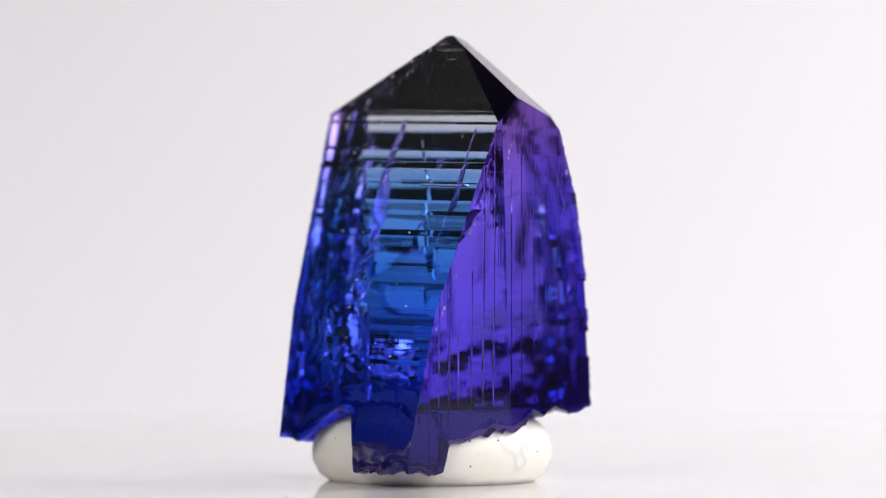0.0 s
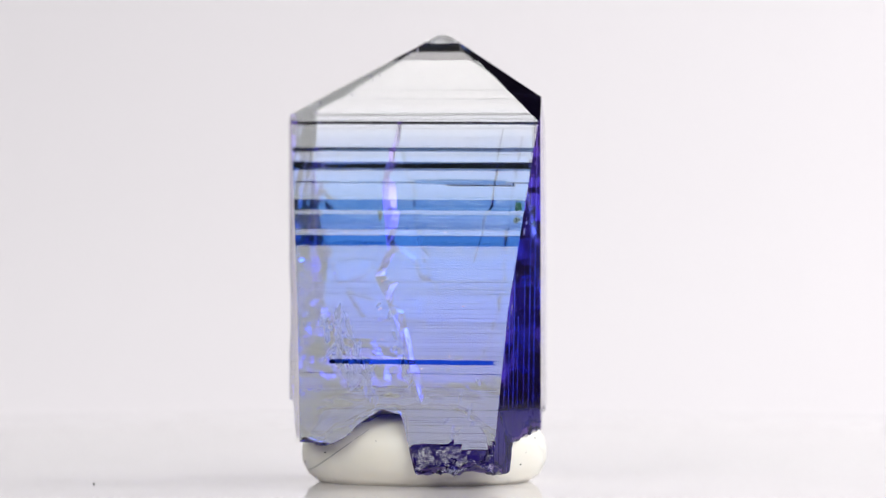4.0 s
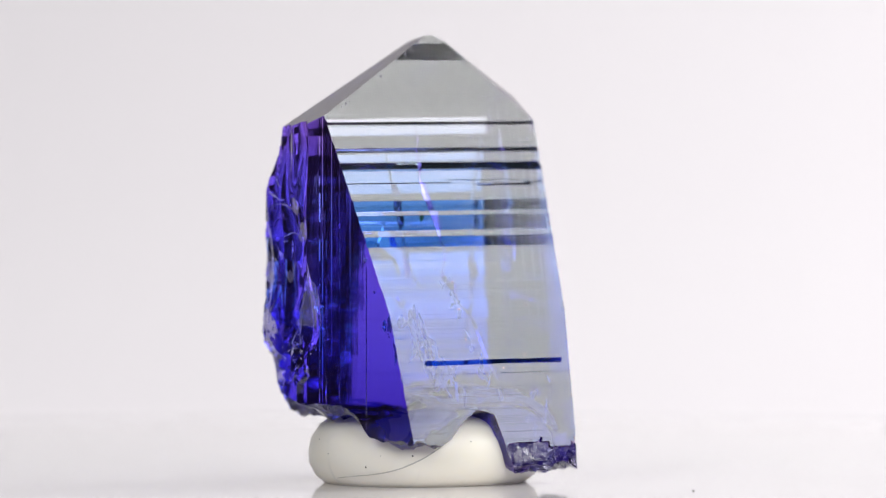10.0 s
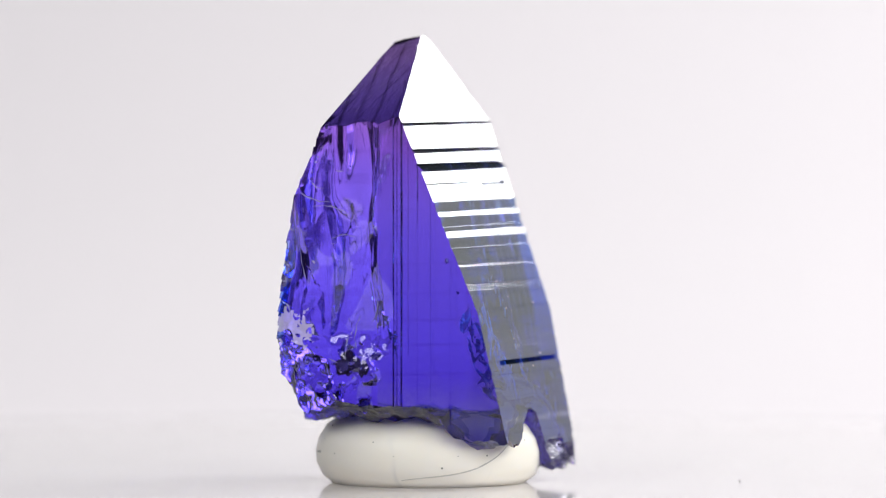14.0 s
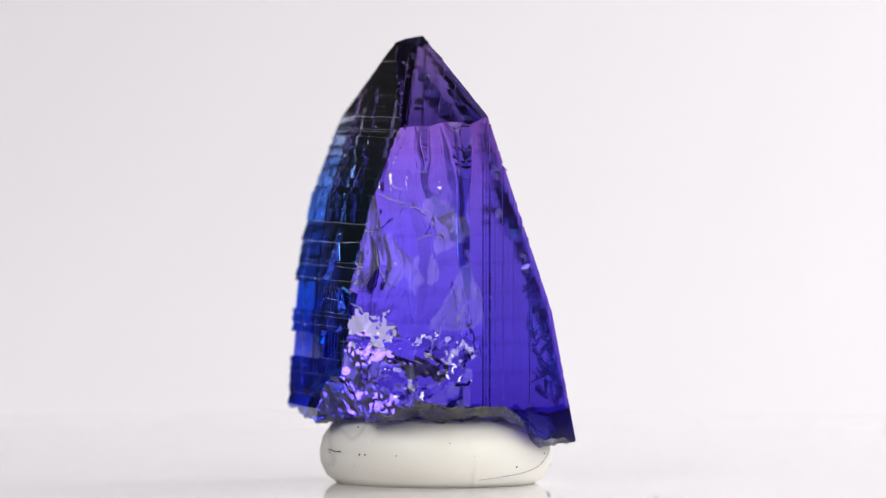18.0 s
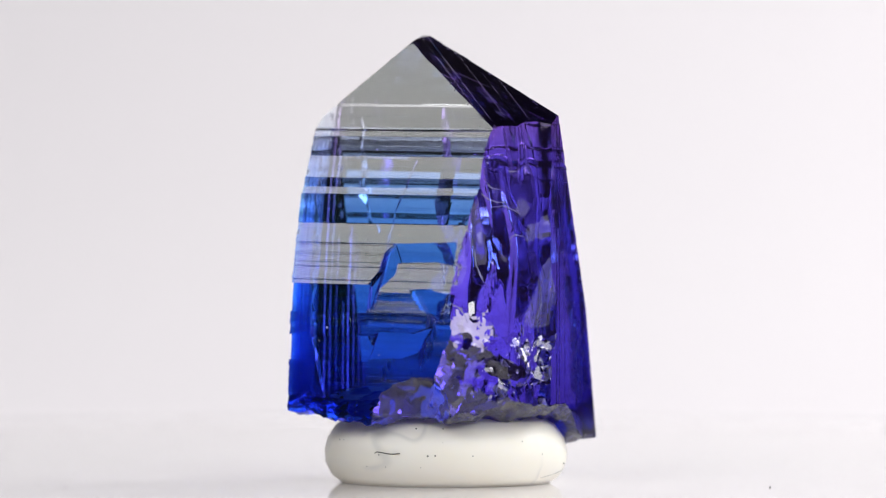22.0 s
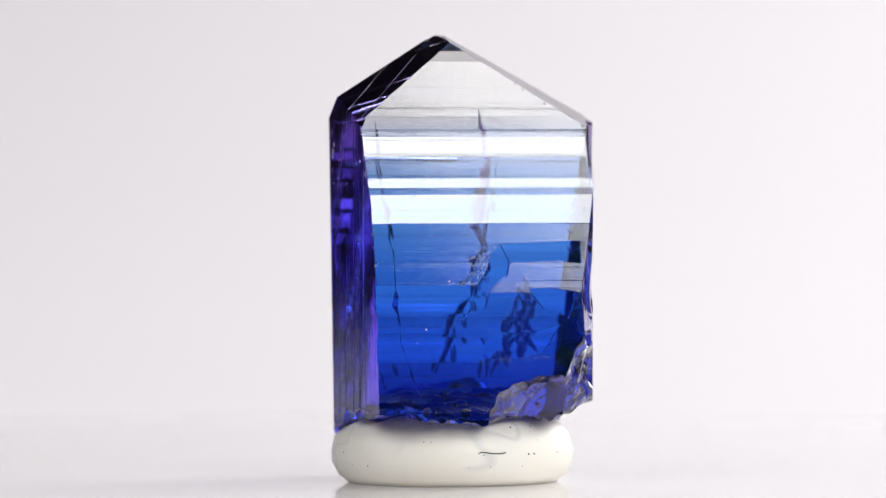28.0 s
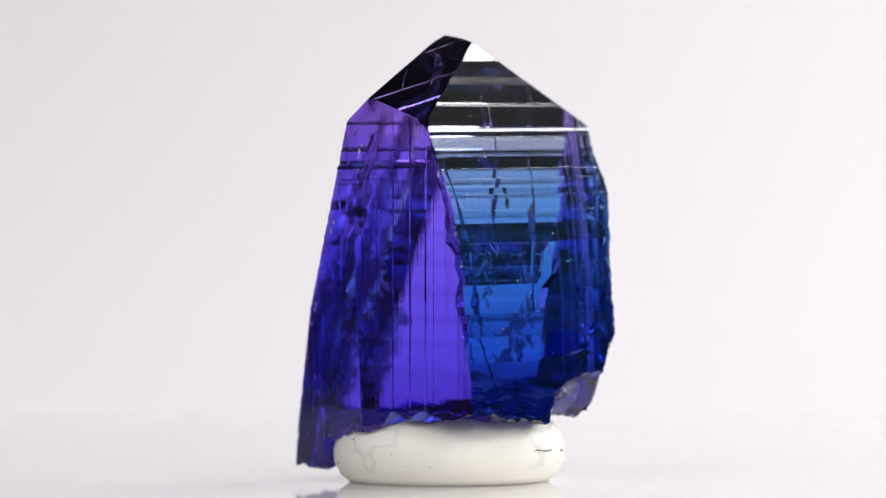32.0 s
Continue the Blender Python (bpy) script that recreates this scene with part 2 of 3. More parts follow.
def growth_steps(bm):
    """Growth steps on the broad faces: narrow level bands, most of one tilt, with small risers between."""
    rng = random.Random(4)
    gap = 0.014
    axis = unit(44, 0)
    spans = {-1: (0.12, 0.2, 0.3, 0.5, 0.9), 1: (0.15, 0.3, 0.5, 0.9)}
    for side in (-1, 1):
        z, levels = (2.6 if side < 0 else 5.2), []
        while z < (20.2 if side < 0 else 17.2):
            levels.append(z)
            if side < 0 and 15.5 < z < 21:
                z += rng.choice((0.12, 0.2, 0.3, 0.45, 0.7))
            else:
                z += rng.choice(spans[side]) if z < 21 else rng.choice((0.5, 0.9))
        tilt = []
        for z in levels:
            if side > 0:
                tilt.append(rng.uniform(15.6, 16.4) if z < 13 else rng.uniform(20, 21.5))
            elif z < 16.2:
                tilt.append(rng.choice((16.5, 17, 17, 17.5, 17, 19.5)))
            else:
                tilt.append(rng.choice((10, 20, 21, 21, 10.5)))
        if side < 0:
            upper = [(20.55, 48), (20.62, 20.5), (21.5, 48), (21.98, 20.5), (22.72, 52), (22.96, 20.5), (24.56, 52), (24.74, 20.5), (26.3, 16), (26.9, 20.5), (29.0, 27), (30.1, 24)]
            levels += [h for h, _ in upper]
            tilt += [k for _, k in upper]
        if side > 0:
            upper = [(17.9, 10), (18.8, 10.4), (19.85, 21), (20.3, 10), (20.95, 21), (21.6, 21.5), (22.4, 10), (23.1, 10.3), (23.75, 21.6), (24.1, 30), (24.25, 19), (25.1, 21.3), (26.0, 21.6), (28.9, 27), (30.1, 24)]
            levels += [h for h, _ in upper]
            tilt += [k for _, k in upper]
        rings = {}
        for i, z in enumerate(levels):
            rings[round(z, 3)] = i - 1
            rings[round(z + gap, 3)] = i
            for h in (z, z + gap):
                fs = [f for f in bm.faces if f.material_index == 0 and f.normal.dot(axis) * side > 0.3]
                geom = set(fs) | {e for f in fs for e in f.edges} | {v for f in fs for v in f.verts}
                bmesh.ops.bisect_plane(bm, geom=list(geom), dist=1e-6, plane_co=(0, 0, h * MM), plane_no=(0, 0, 1))
        bm.normal_update()
        for v in bm.verts:
            z = v.co.z / MM
            i = rings.get(round(z, 3), sum(h + gap / 2 < z for h in levels) - 1)
            if i < 0 or i >= len(levels) - 1 or not any(f.material_index == 0 and f.normal.dot(axis) * side > 0.3 for f in v.link_faces):
                continue
            mid = (levels[i] + gap + levels[i + 1]) / 2
            push = profile(side, mid) + math.tan(radians(tilt[i])) * (mid - z) - profile(side, z)
            move = axis * side * push * MM
            for f in v.link_faces:
                if f.material_index in (1, 3):
                    n = f.normal.copy()
                    move -= n * move.dot(n)
            v.co += move


def foot_height(x, y):
    """Height of the broken underside (mm) over the plan (mm)."""
    p = Vector((x * 0.5, y * 0.5, 1.3))
    x, y = x + 0.7 * noise.noise(p), y + 0.7 * noise.noise(p + Vector((5, 9, 2)))
    u, w = 0.669 * x - 0.743 * y, -0.743 * x - 0.669 * y
    h = 4.7 + 0.5 * ease(3, 5, w) * (1 - ease(1.5, 5.0, -u)) - 1.6 * ease(3, 5, w) * ease(3, 6, -u)
    h -= max(4.0 * ease(-0.9, 0.1, u) * ease(4.2, 5.2, w), ease(2.5, 5.5, u) * min(3.6, max(0, 0.3 + 0.30 * (w + 1.8))))
    h += 0.8 * ease(8.0, 9.5, -0.55 * x + 0.83 * y)
    return h


def rough_cutter(to_world, height, size, n, depth, slot=2, crushed=None):
    """A solid whose top is an uneven broken surface, given as height(x, y) in mm in its own plane."""
    bm = bmesh.new()
    rng = random.Random(9)
    g = []
    for j in range(n + 1):
        row = []
        for i in range(n + 1):
            jit = 0.12 if 0 < i < n and 0 < j < n else 0
            x = (-0.5 + (i + rng.uniform(-jit, jit)) / n) * size
            y = (-0.5 + (j + rng.uniform(-jit, jit)) / n) * size
            row.append(bm.verts.new(to_world @ Vector((x * MM, y * MM, height(x, y) * MM))))
        g.append(row)
    for j in range(n):
        for i in range(n):
            a, b, c, d = g[j][i], g[j][i + 1], g[j + 1][i + 1], g[j + 1][i]
            if rng.random() < 0.5:
                bm.faces.new((a, b, c)), bm.faces.new((a, c, d))
            else:
                bm.faces.new((a, b, d)), bm.faces.new((b, c, d))
    rim = [g[0][i] for i in range(n)] + [g[j][n] for j in range(n)] + [g[n][i] for i in range(n, 0, -1)] + [g[j][0] for j in range(n, 0, -1)]
    inv = to_world.inverted()
    low = []
    for v in rim:
        p = inv @ v.co
        low.append(bm.verts.new(to_world @ Vector((p.x, p.y, -depth * MM))))
    m = len(rim)
    for i in range(m):
        bm.faces.new((rim[i], low[i], low[(i + 1) % m], rim[(i + 1) % m]))
    bm.faces.new(list(reversed(low)))
    for f in bm.faces:
        f.material_index = slot
        if crushed:
            p = inv @ f.calc_center_median()
            if crushed(p.x / MM, p.y / MM):
                f.material_index = 6
    bmesh.ops.recalc_face_normals(bm, faces=bm.faces)
    return bm


def carve(ob, cutter_bm):
    """Take the cutter's solid away from the mesh of ob, for good."""
    me = bpy.data.meshes.new("cutter")
    cutter_bm.to_mesh(me)
    cutter_bm.free()
    for m in ob.data.materials:
        me.materials.append(m)
    me.transform(Matrix.Scale(1000, 4))
    ob.data.transform(Matrix.Scale(1000, 4))
    tool = new("cutter", me)
    mod = ob.modifiers.new("carve", "BOOLEAN")
    mod.use_self = True
    mod.operation, mod.solver, mod.object = "DIFFERENCE", "EXACT", tool
    deps = bpy.context.evaluated_depsgraph_get()
    deps.update()
    done = bpy.data.meshes.new_from_object(ob.evaluated_get(deps))
    ob.modifiers.clear()
    done.transform(Matrix.Scale(MM, 4))
    old = ob.data
    ob.data = done
    bpy.data.objects.remove(tool)
    bpy.data.meshes.remove(old)
    bpy.data.meshes.remove(me)


def ridged(p):
    return 1 - 2 * math.sqrt(noise.noise(p) ** 2 + 0.004)


def under(x, y):
    p = Vector((x * 0.30, y * 0.30, 3.1))
    q = p + Vector((0.6 * noise.noise(p * 0.9), 0.6 * noise.noise(p * 0.9 + Vector((4, 4, 4))), 0))
    e = 0.55 * noise.noise(p) - 0.55 * ridged(q * 1.1) - 0.30 * ridged(q * 2.7) - 0.10 * ridged(q * 7)
    return foot_height(x, y) + e + 0.45


SPLINTERS = [(rx.uniform(-9, 9), rx.uniform(-9, 2), rx.uniform(-0.34, 0.34), rx.uniform(-0.34, 0.34), rx.uniform(-0.05, 0.05)) for rx in [random.Random(41)] for _ in range(330)]


def splinter(x, y):
    """Small flat facets, each with a tilt of its own."""
    near = min(SPLINTERS, key=lambda c: (c[0] - x + 0.3 * (c[1] - y)) ** 2 + 0.6 * (c[1] - y) ** 2)
    return near[4] + near[2] * (x - near[0]) + near[3] * (y - near[1])


def crushed_ledge(x, y):
    """Where the ledge is crushed to a white, sparkling skin."""
    w = ease(1.0, -1.0, y) * (1 - ease(-5.2, -6.8, y)) * ease(3.0, 4.8, x)
    return 0.9 * w + 0.3 * noise.noise(Vector((x * 0.9, y * 0.9, 2.0))) + 0.5 * noise.noise(Vector((x * 3.3, y * 2.6, 5.0))) + 0.35 * noise.noise(Vector((x * 7, y * 5, 9.0))) > 0.60


def shell_break(x, y):
    p = Vector((x * 0.13 + 0.05 * y, y * 0.08, 7.7))
    q = Vector((x * 0.22 + 0.1 * noise.noise(p * 3), y * 0.09 + 0.03 * x, 1.7))
    ledge = ease(-1.0, -4.2, y) * ease(-3.5, 0.0, x)
    rough = 0.7 * noise.noise(p) - 0.42 * ridged(q * 1.3) - 0.15 * (1 - 0.7 * ease(7, 10, y)) * ridged(q * 3.1) - 0.012 * ridged(q * 7)
    if ledge > 0.02 and abs(x) < 9 and y > -9:
        rough += splinter(x, y) * min(1, 4 * ledge)
    rough += 0.5 * (1 - ease(0.8, 3.6, x)) * ease(-1.6, -0.5, x)
    return rough + 0.5 - ledge * (0.85 - 0.12 * x)


def low_break(x, y):
    p = Vector((x * 0.22, y * 0.22, 4.4))
    streak = Vector((x * 0.55 + 0.2 * y, y * 0.10, 8.8))
    return 0.5 * noise.noise(p) - 0.22 * ridged(streak * 1.6) - 0.45 * ridged(p * 1.4) - 0.26 * ridged(p * 3.6) - 0.10 * ridged(p * 8) + 0.5


def toe_break(x, y):
    """The lowest part of the face above the foot has flaked; above it the cutter stays clear."""
    p = Vector((x * 0.6, y * 0.6, 9.2))
    top = 1.3 + 0.9 * noise.noise(Vector((x * 0.5, 2.2, 0)))
    deep = 0.42 - 0.30 * ridged(p * 0.8) - 0.14 * ridged(p * 2.3) - 0.05 * ridged(p * 5)
    return deep if y < top else -0.8


def scoop(centre, radius, seed, slot=2, ripple=0.0):
    """A hollow where a shell-shaped flake broke away."""
    bm = bmesh.new()
    bmesh.ops.create_icosphere(bm, subdivisions=5, radius=1.0)
    for v in bm.verts:
        d = v.co.normalized()
        k = 1 + 0.10 * noise.noise(d * 1.6 + Vector((seed, 0, 0))) + 0.07 * abs(noise.noise(d * 4.5 + Vector((seed, 3, 0)))) + 0.03 * abs(noise.noise(d * 11))
        k += ripple * math.sin(26 * d.z + 3 * noise.noise(d * 3))
        v.co = (Vector(centre) + d * radius * k) * MM
    for f in bm.faces:
        f.material_index = slot
    return bm


def groove_set(az, el, d, rows, slot):
    """Fine straight grooves up a face: place along the face, half width, depth, lowest and highest point (mm)."""
    bm = bmesh.new()
    m = plane_frame(az, el, d)
    for u, w, deep, y0, y1 in rows:
        ends = []
        for y in (y0, y1):
            ends.append([bm.verts.new(m @ (Vector(q) * MM)) for q in ((u - w, y, 0.06), (u + w, y, 0.06), (u + w * 0.3, y, -deep))])
        a, b = ends
        for k in range(3):
            bm.faces.new((a[k], a[(k + 1) % 3], b[(k + 1) % 3], b[k]))
        bm.faces.new(a), bm.faces.new(list(reversed(b)))
    for f in bm.faces:
        f.material_index = slot
    bmesh.ops.recalc_face_normals(bm, faces=bm.faces)
    return bm


def grooves():
    rng = random.Random(31)
    sets = []
    sets.append(groove_set(152.0, 0.0, 9.9, [(-3.1, 0.10, 0.07, 2, 27), (-2.85, 0.05, 0.06, 2, 27), (-2.55, 0.13, 0.08, 2, 26), (-2.1, 0.04, 0.04, 9, 27), (-1.5, 0.16, 0.03, 6, 24), (-0.6, 0.03, 0.03, 2, 20), (0.7, 0.2, 0.02, 2, 15)], 1))
    for az, d, lo, hi in ((-57.0, 7.06, -7.5, 0.8), (-37.0, 7.15, -1.2, 6.0)):
        rows, u = [], lo
        while u < hi:
            a = rng.uniform(1, 12)
            rows.append((u, rng.uniform(0.06, 0.28), rng.uniform(0.015, 0.045), rng.choice((0.5, 0.5, a)), rng.choice((28, 28, a + 9))))
            u += rng.uniform(0.6, 1.5)
        sets.append(groove_set(az, -0.95 if az < -40 else 0.0, d, rows, 1))
    sets.append(groove_set(112.0, 58.0, 26.32, [(-2.6, 0.05, 0.03, 5, 30), (-1.7, 0.03, 0.03, 5, 30), (-1.2, 0.05, 0.04, 5, 30), (0.1, 0.03, 0.03, 5, 30), (0.9, 0.06, 0.04, 5, 30), (1.8, 0.04, 0.03, 5, 30)], 3))
    sets.append(groove_set(-11.0, 51.0, 24.45, [(-1.5, 0.05, 0.04, 5, 30), (0.4, 0.06, 0.05, 5, 30)], 3))
    return sets


def chips():
    """Small bites out of the edges."""
    rng = random.Random(77)
    runs = [((-7.5, 6.9, 25.0), (-9.9, 1.2, 6.5), 7), ((5.0, -5.2, 25.7), (-0.6, -9.2, 9.0), 34), ((5.7, -4.9, 25.4), (4.4, -5.7, 20.5), 16), ((0.7, 0.9, 30.5), (-7.5, 6.9, 25.0), 14), ((-2.8, 10.3, 24.0), (0.6, 12.0, 12.5), 22),
            ((8.4, -0.7, 24.2), (10.1, 1.8, 14.0), 8), ((-7.3, 7.6, 24.6), (-7.3, 7.6, 8.0), 10), ((1.9, 2.6, 29.9), (-2.8, 10.3, 24.2), 9)]
    bm = bmesh.new()
    for a, b, n in runs:
        for _ in range(n):
            p = Vector(a).lerp(Vector(b), rng.random()) + Vector([rng.uniform(-0.12, 0.12) for _ in range(3)])
            s = rng.choice((0.05, 0.07, 0.09, 0.13))
            part_verts = bmesh.ops.create_icosphere(bm, subdivisions=1, radius=1.0)["verts"]
            k = Vector((rng.uniform(0.6, 1.2), rng.uniform(0.6, 1.2), rng.uniform(0.8, 2.2)))
            for v in part_verts:
                v.co = (p + Vector((v.co.x * k.x, v.co.y * k.y, v.co.z * k.z)) * s * rng.uniform(0.55, 1.4)) * MM
    for f in bm.faces:
        f.material_index = 5
    return bm


SCARS = [(5.3, 8.8, 2.4, 7.4, 0.5, 0.10), (3.9, 7.0, 1.0, 6.4, -0.4, 0.06), (3.3, 5.7, 1.9, 4.6, 0.5, 0.12), (4.9, 4.4, 4.0, 1.7, 0.3, 0.09), (6.1, 6.1, 5.0, 5.5, 0.3, 0.12),
         (7.2, 0.6, 5.6, -0.7, -0.5, 0.13), (4.1, 8.9, 2.9, 8.3, 0.2, 0.07), (2.6, 4.6, 0.4, 4.9, -0.4, 0.06), (5.6, 3.0, 6.6, 2.6, 0.2, 0.08), (3.2, -3.1, 1.0, -5.9, -1.0, 0.10),
         (-0.4, -0.9, -0.9, 1.6, 0.3, 0.06), (0.6, -1.0, 1.0, -3.7, 0.4, 0.06), (0.2, -0.2, 0.5, -2.6, 0.3, 0.05), (-1.0, -2.0, -1.1, 0.4, -0.2, 0.05), (6.4, 3.6, 5.9, 3.0, 0.1, 0.12), (2.2, 9.6, 1.4, 9.5, 0.1, 0.06)]


def scars(m):
    """Thin curved scars in the broken end, with frosted sides."""
    rng = random.Random(8)
    bm = bmesh.new()
    for x0, y0, x1, y1, bend, w in SCARS:
        rows, n = [], 12
        a, b = Vector((x0, y0, 0)), Vector((x1, y1, 0))
        side = Vector((0, 0, 1)).cross(b - a).normalized()
        for k in range(n + 1):
            t = k / n
            c = a.lerp(b, t) + side * (bend * 4 * t * (1 - t) + rng.uniform(-0.05, 0.05))
            r = 0.62 * w * (0.1 + 0.9 * math.sin(math.pi * t)) * rng.uniform(0.3, 1.5)
            h = shell_break(c.x, c.y)
            rows.append([bm.verts.new(m @ (Vector((q.x, q.y, h + z)) * MM)) for q, z in ((c - side * r, -0.12), (c + side * r, -0.12), (c + side * r, 0.01), (c, 0.9 * r + 0.02), (c - side * r * 0.6, 0.01))])
        for p, q in zip(rows, rows[1:]):
            for k in range(5):
                j = (k + 1) % 5
                bm.faces.new((p[k], p[j], q[j], q[k]))
        bm.faces.new(rows[0]), bm.faces.new(list(reversed(rows[-1])))
    for f in bm.faces:
        f.material_index = 5
    bmesh.ops.recalc_face_normals(bm, faces=bm.faces)
    return bm


def soften(ob):
    """Broken faces shade smoothly, with crisp ridges; grown faces stay flat."""
    bm = bmesh.new()
    bm.from_mesh(ob.data)
    bm.normal_update()
    for f in bm.faces:
        f.smooth = f.material_index in (2, 4)
    for e in bm.edges:
        fs = e.link_faces
        e.smooth = len(fs) == 2 and fs[0].material_index == fs[1].material_index and fs[0].smooth and e.calc_face_angle(0) < radians(30)
    bm.to_mesh(ob.data)
    bm.free()


def plane_frame(az, el, d):
    """x runs to the right as one faces the plane, y up along it, z out of it; the origin is the point nearest the axis point on the table."""
    n = unit(az, el)
    x = Vector((-math.sin(radians(az)), math.cos(radians(az)), 0))
    y = n.cross(x)
    return Matrix.Translation(n * d * MM) @ Matrix((x, y, n)).transposed().to_4x4()


def terrace(loop, dip, lean, side=1):
    """A shallow step let into the broad face within the outline loop (mm to the right, mm up), its floor tilted a little against the face."""
    az, el = (44.0, 21.0) if side > 0 else (-138.5, 20.5)
    zs = [z for _, z in loop]
    zm, half = (min(zs) + max(zs)) / 2, (max(zs) - min(zs)) / 2
    m = Matrix.Translation(unit(az, 0) * profile(side, zm) * MM + Vector((0, 0, zm * MM))) @ plane_frame(az, el + dip, 0)
    m = m @ pose(0, 0, 0, 0, lean, 0)
    deep = 0.04 + 0.8 * half * math.tan(radians(abs(dip))) / math.cos(radians(el))
    stretch = 1 / math.cos(radians(el))
    bm = bmesh.new()
    lo = [bm.verts.new(m @ Vector((x * MM, (z - zm) * stretch * MM, -deep * MM))) for x, z in loop]
    hi = [bm.verts.new(m @ Vector((x * MM, (z - zm) * stretch * MM, 3.0 * MM))) for x, z in loop]
    n = len(loop)
    for i in range(n):
        bm.faces.new((lo[i], lo[(i + 1) % n], hi[(i + 1) % n], hi[i]))
    bm.faces.new(lo), bm.faces.new(list(reversed(hi)))
    bmesh.ops.recalc_face_normals(bm, faces=bm.faces)
    return bm


def strip(u0, u1, z0, z1):
    """A level strip with uneven ends."""
    rng = random.Random(int(abs(u0 * 100 + z0 * 10)))
    ends = [rng.uniform(-0.25, 0.25) for _ in range(6)]
    zm = (z0 + z1) / 2
    return [(u0 + ends[0], z0), (u1 + ends[1], z0), (u1 + ends[2], zm), (u1 + ends[3], z1), (u0 + ends[4], z1), (u0 + ends[5], zm)]


def crack(root, pts, width, dirn, seed):
    """A thin wavy void along pts (mm), standing along dirn; its surface faces into the void."""
    rng = random.Random(seed)
    bm = bmesh.new()
    fine = []
    for a, b in zip(pts, pts[1:]):
        for k in range(6):
            t = k / 6
            fine.append(Vector(a).lerp(Vector(b), t) + Vector([rng.uniform(-0.07, 0.07) for _ in range(3)]))
    fine.append(Vector(pts[-1]))
    n = len(fine)
    rows = []
    for i, p in enumerate(fine):
        w = width * (0.25 + 0.75 * math.sin(math.pi * (i + 0.4) / n)) * rng.uniform(0.6, 1.3)
        d = (dirn + Vector([rng.uniform(-0.25, 0.25) for _ in range(3)])).normalized()
        th = Vector((0, 0, 1)).cross(d).normalized() * 0.035
        q = [p, p + d * w * 0.5 + th, p + d * w, p + d * w * 0.5 - th]
        rows.append([bm.verts.new(v * MM) for v in q])
    for a, b in zip(rows, rows[1:]):
        for k in range(4):
            j = (k + 1) % 4
            bm.faces.new((a[k], a[j], b[j], b[k]))
    bm.faces.new(rows[0]), bm.faces.new(list(reversed(rows[-1])))
    bmesh.ops.recalc_face_normals(bm, faces=bm.faces)
    bmesh.ops.reverse_faces(bm, faces=bm.faces)
    return part("internal_crack", bm, clear_void, root, "bright wavy crack inside the crystal")


def feather(root, at, size, turn, seed):
    """A thin uneven gap inside the stone, lying flat in its own plane."""
    rng = random.Random(seed)
    bm = bmesh.new()
    m = Matrix.Translation(Vector(at) * MM) @ pose(0, 0, 0, *turn)
    n = 14
    rim = []
    for k in range(n):
        a, q = 2 * math.pi * k / n, rng.uniform(0.6, 1.15)
        rim.append(bm.verts.new(m @ (Vector((size[0] * q * math.cos(a), size[1] * q * math.sin(a), rng.uniform(-0.05, 0.05))) * MM)))
    tops = []
    for s in (0.025, -0.025):
        c = bm.verts.new(m @ (Vector((0, 0, s)) * MM))
        ring = []
        for k in range(n):
            a = 2 * math.pi * k / n
            ring.append(bm.verts.new(m @ (Vector((size[0] * 0.5 * math.cos(a), size[1] * 0.5 * math.sin(a), s + rng.uniform(-0.09, 0.09))) * MM)))
        tops.append((c, ring))
    for side, (c, ring) in enumerate(tops):
        for k in range(n):
            j = (k + 1) % n
            bm.faces.new((c, ring[k], ring[j]))
            bm.faces.new((ring[k], rim[k], rim[j], ring[j]))
    bmesh.ops.recalc_face_normals(bm, faces=bm.faces)
    bmesh.ops.reverse_faces(bm, faces=bm.faces)
    return part("feather", bm, feather_void, root, "bright feathery gap inside the crystal")


def inclusion(root, at, size, seed):
    rng = random.Random(seed)
    bm = bmesh.new()
    bmesh.ops.create_icosphere(bm, subdivisions=3, radius=1.0)
    for v in bm.verts:
        k = 0.6 + 0.5 * noise.noise(v.co * 1.7 + Vector((seed, 0, 0))) + 0.25 * noise.noise(v.co * 4.5 + Vector((seed, 7, 0)))
        v.co = Vector((v.co.x * size[0] * k, v.co.y * size[1] * k, v.co.z * size[2] * k)) * MM
    bmesh.ops.translate(bm, vec=Vector(at) * MM, verts=bm.verts)
    return part("inclusion", bm, brown_mineral, root, "small dark brown mineral grain")


def on_face(side, u, z, deep):
    """A point (mm) under the broad face of that side: u to the right as one faces it, at height z."""
    az = 44.0 if side > 0 else -138.5
    n, x = unit(az, 0), Vector((-math.sin(radians(az)), math.cos(radians(az)), 0))
    return n * (profile(side, z) - deep) + x * u + Vector((0, 0, z))


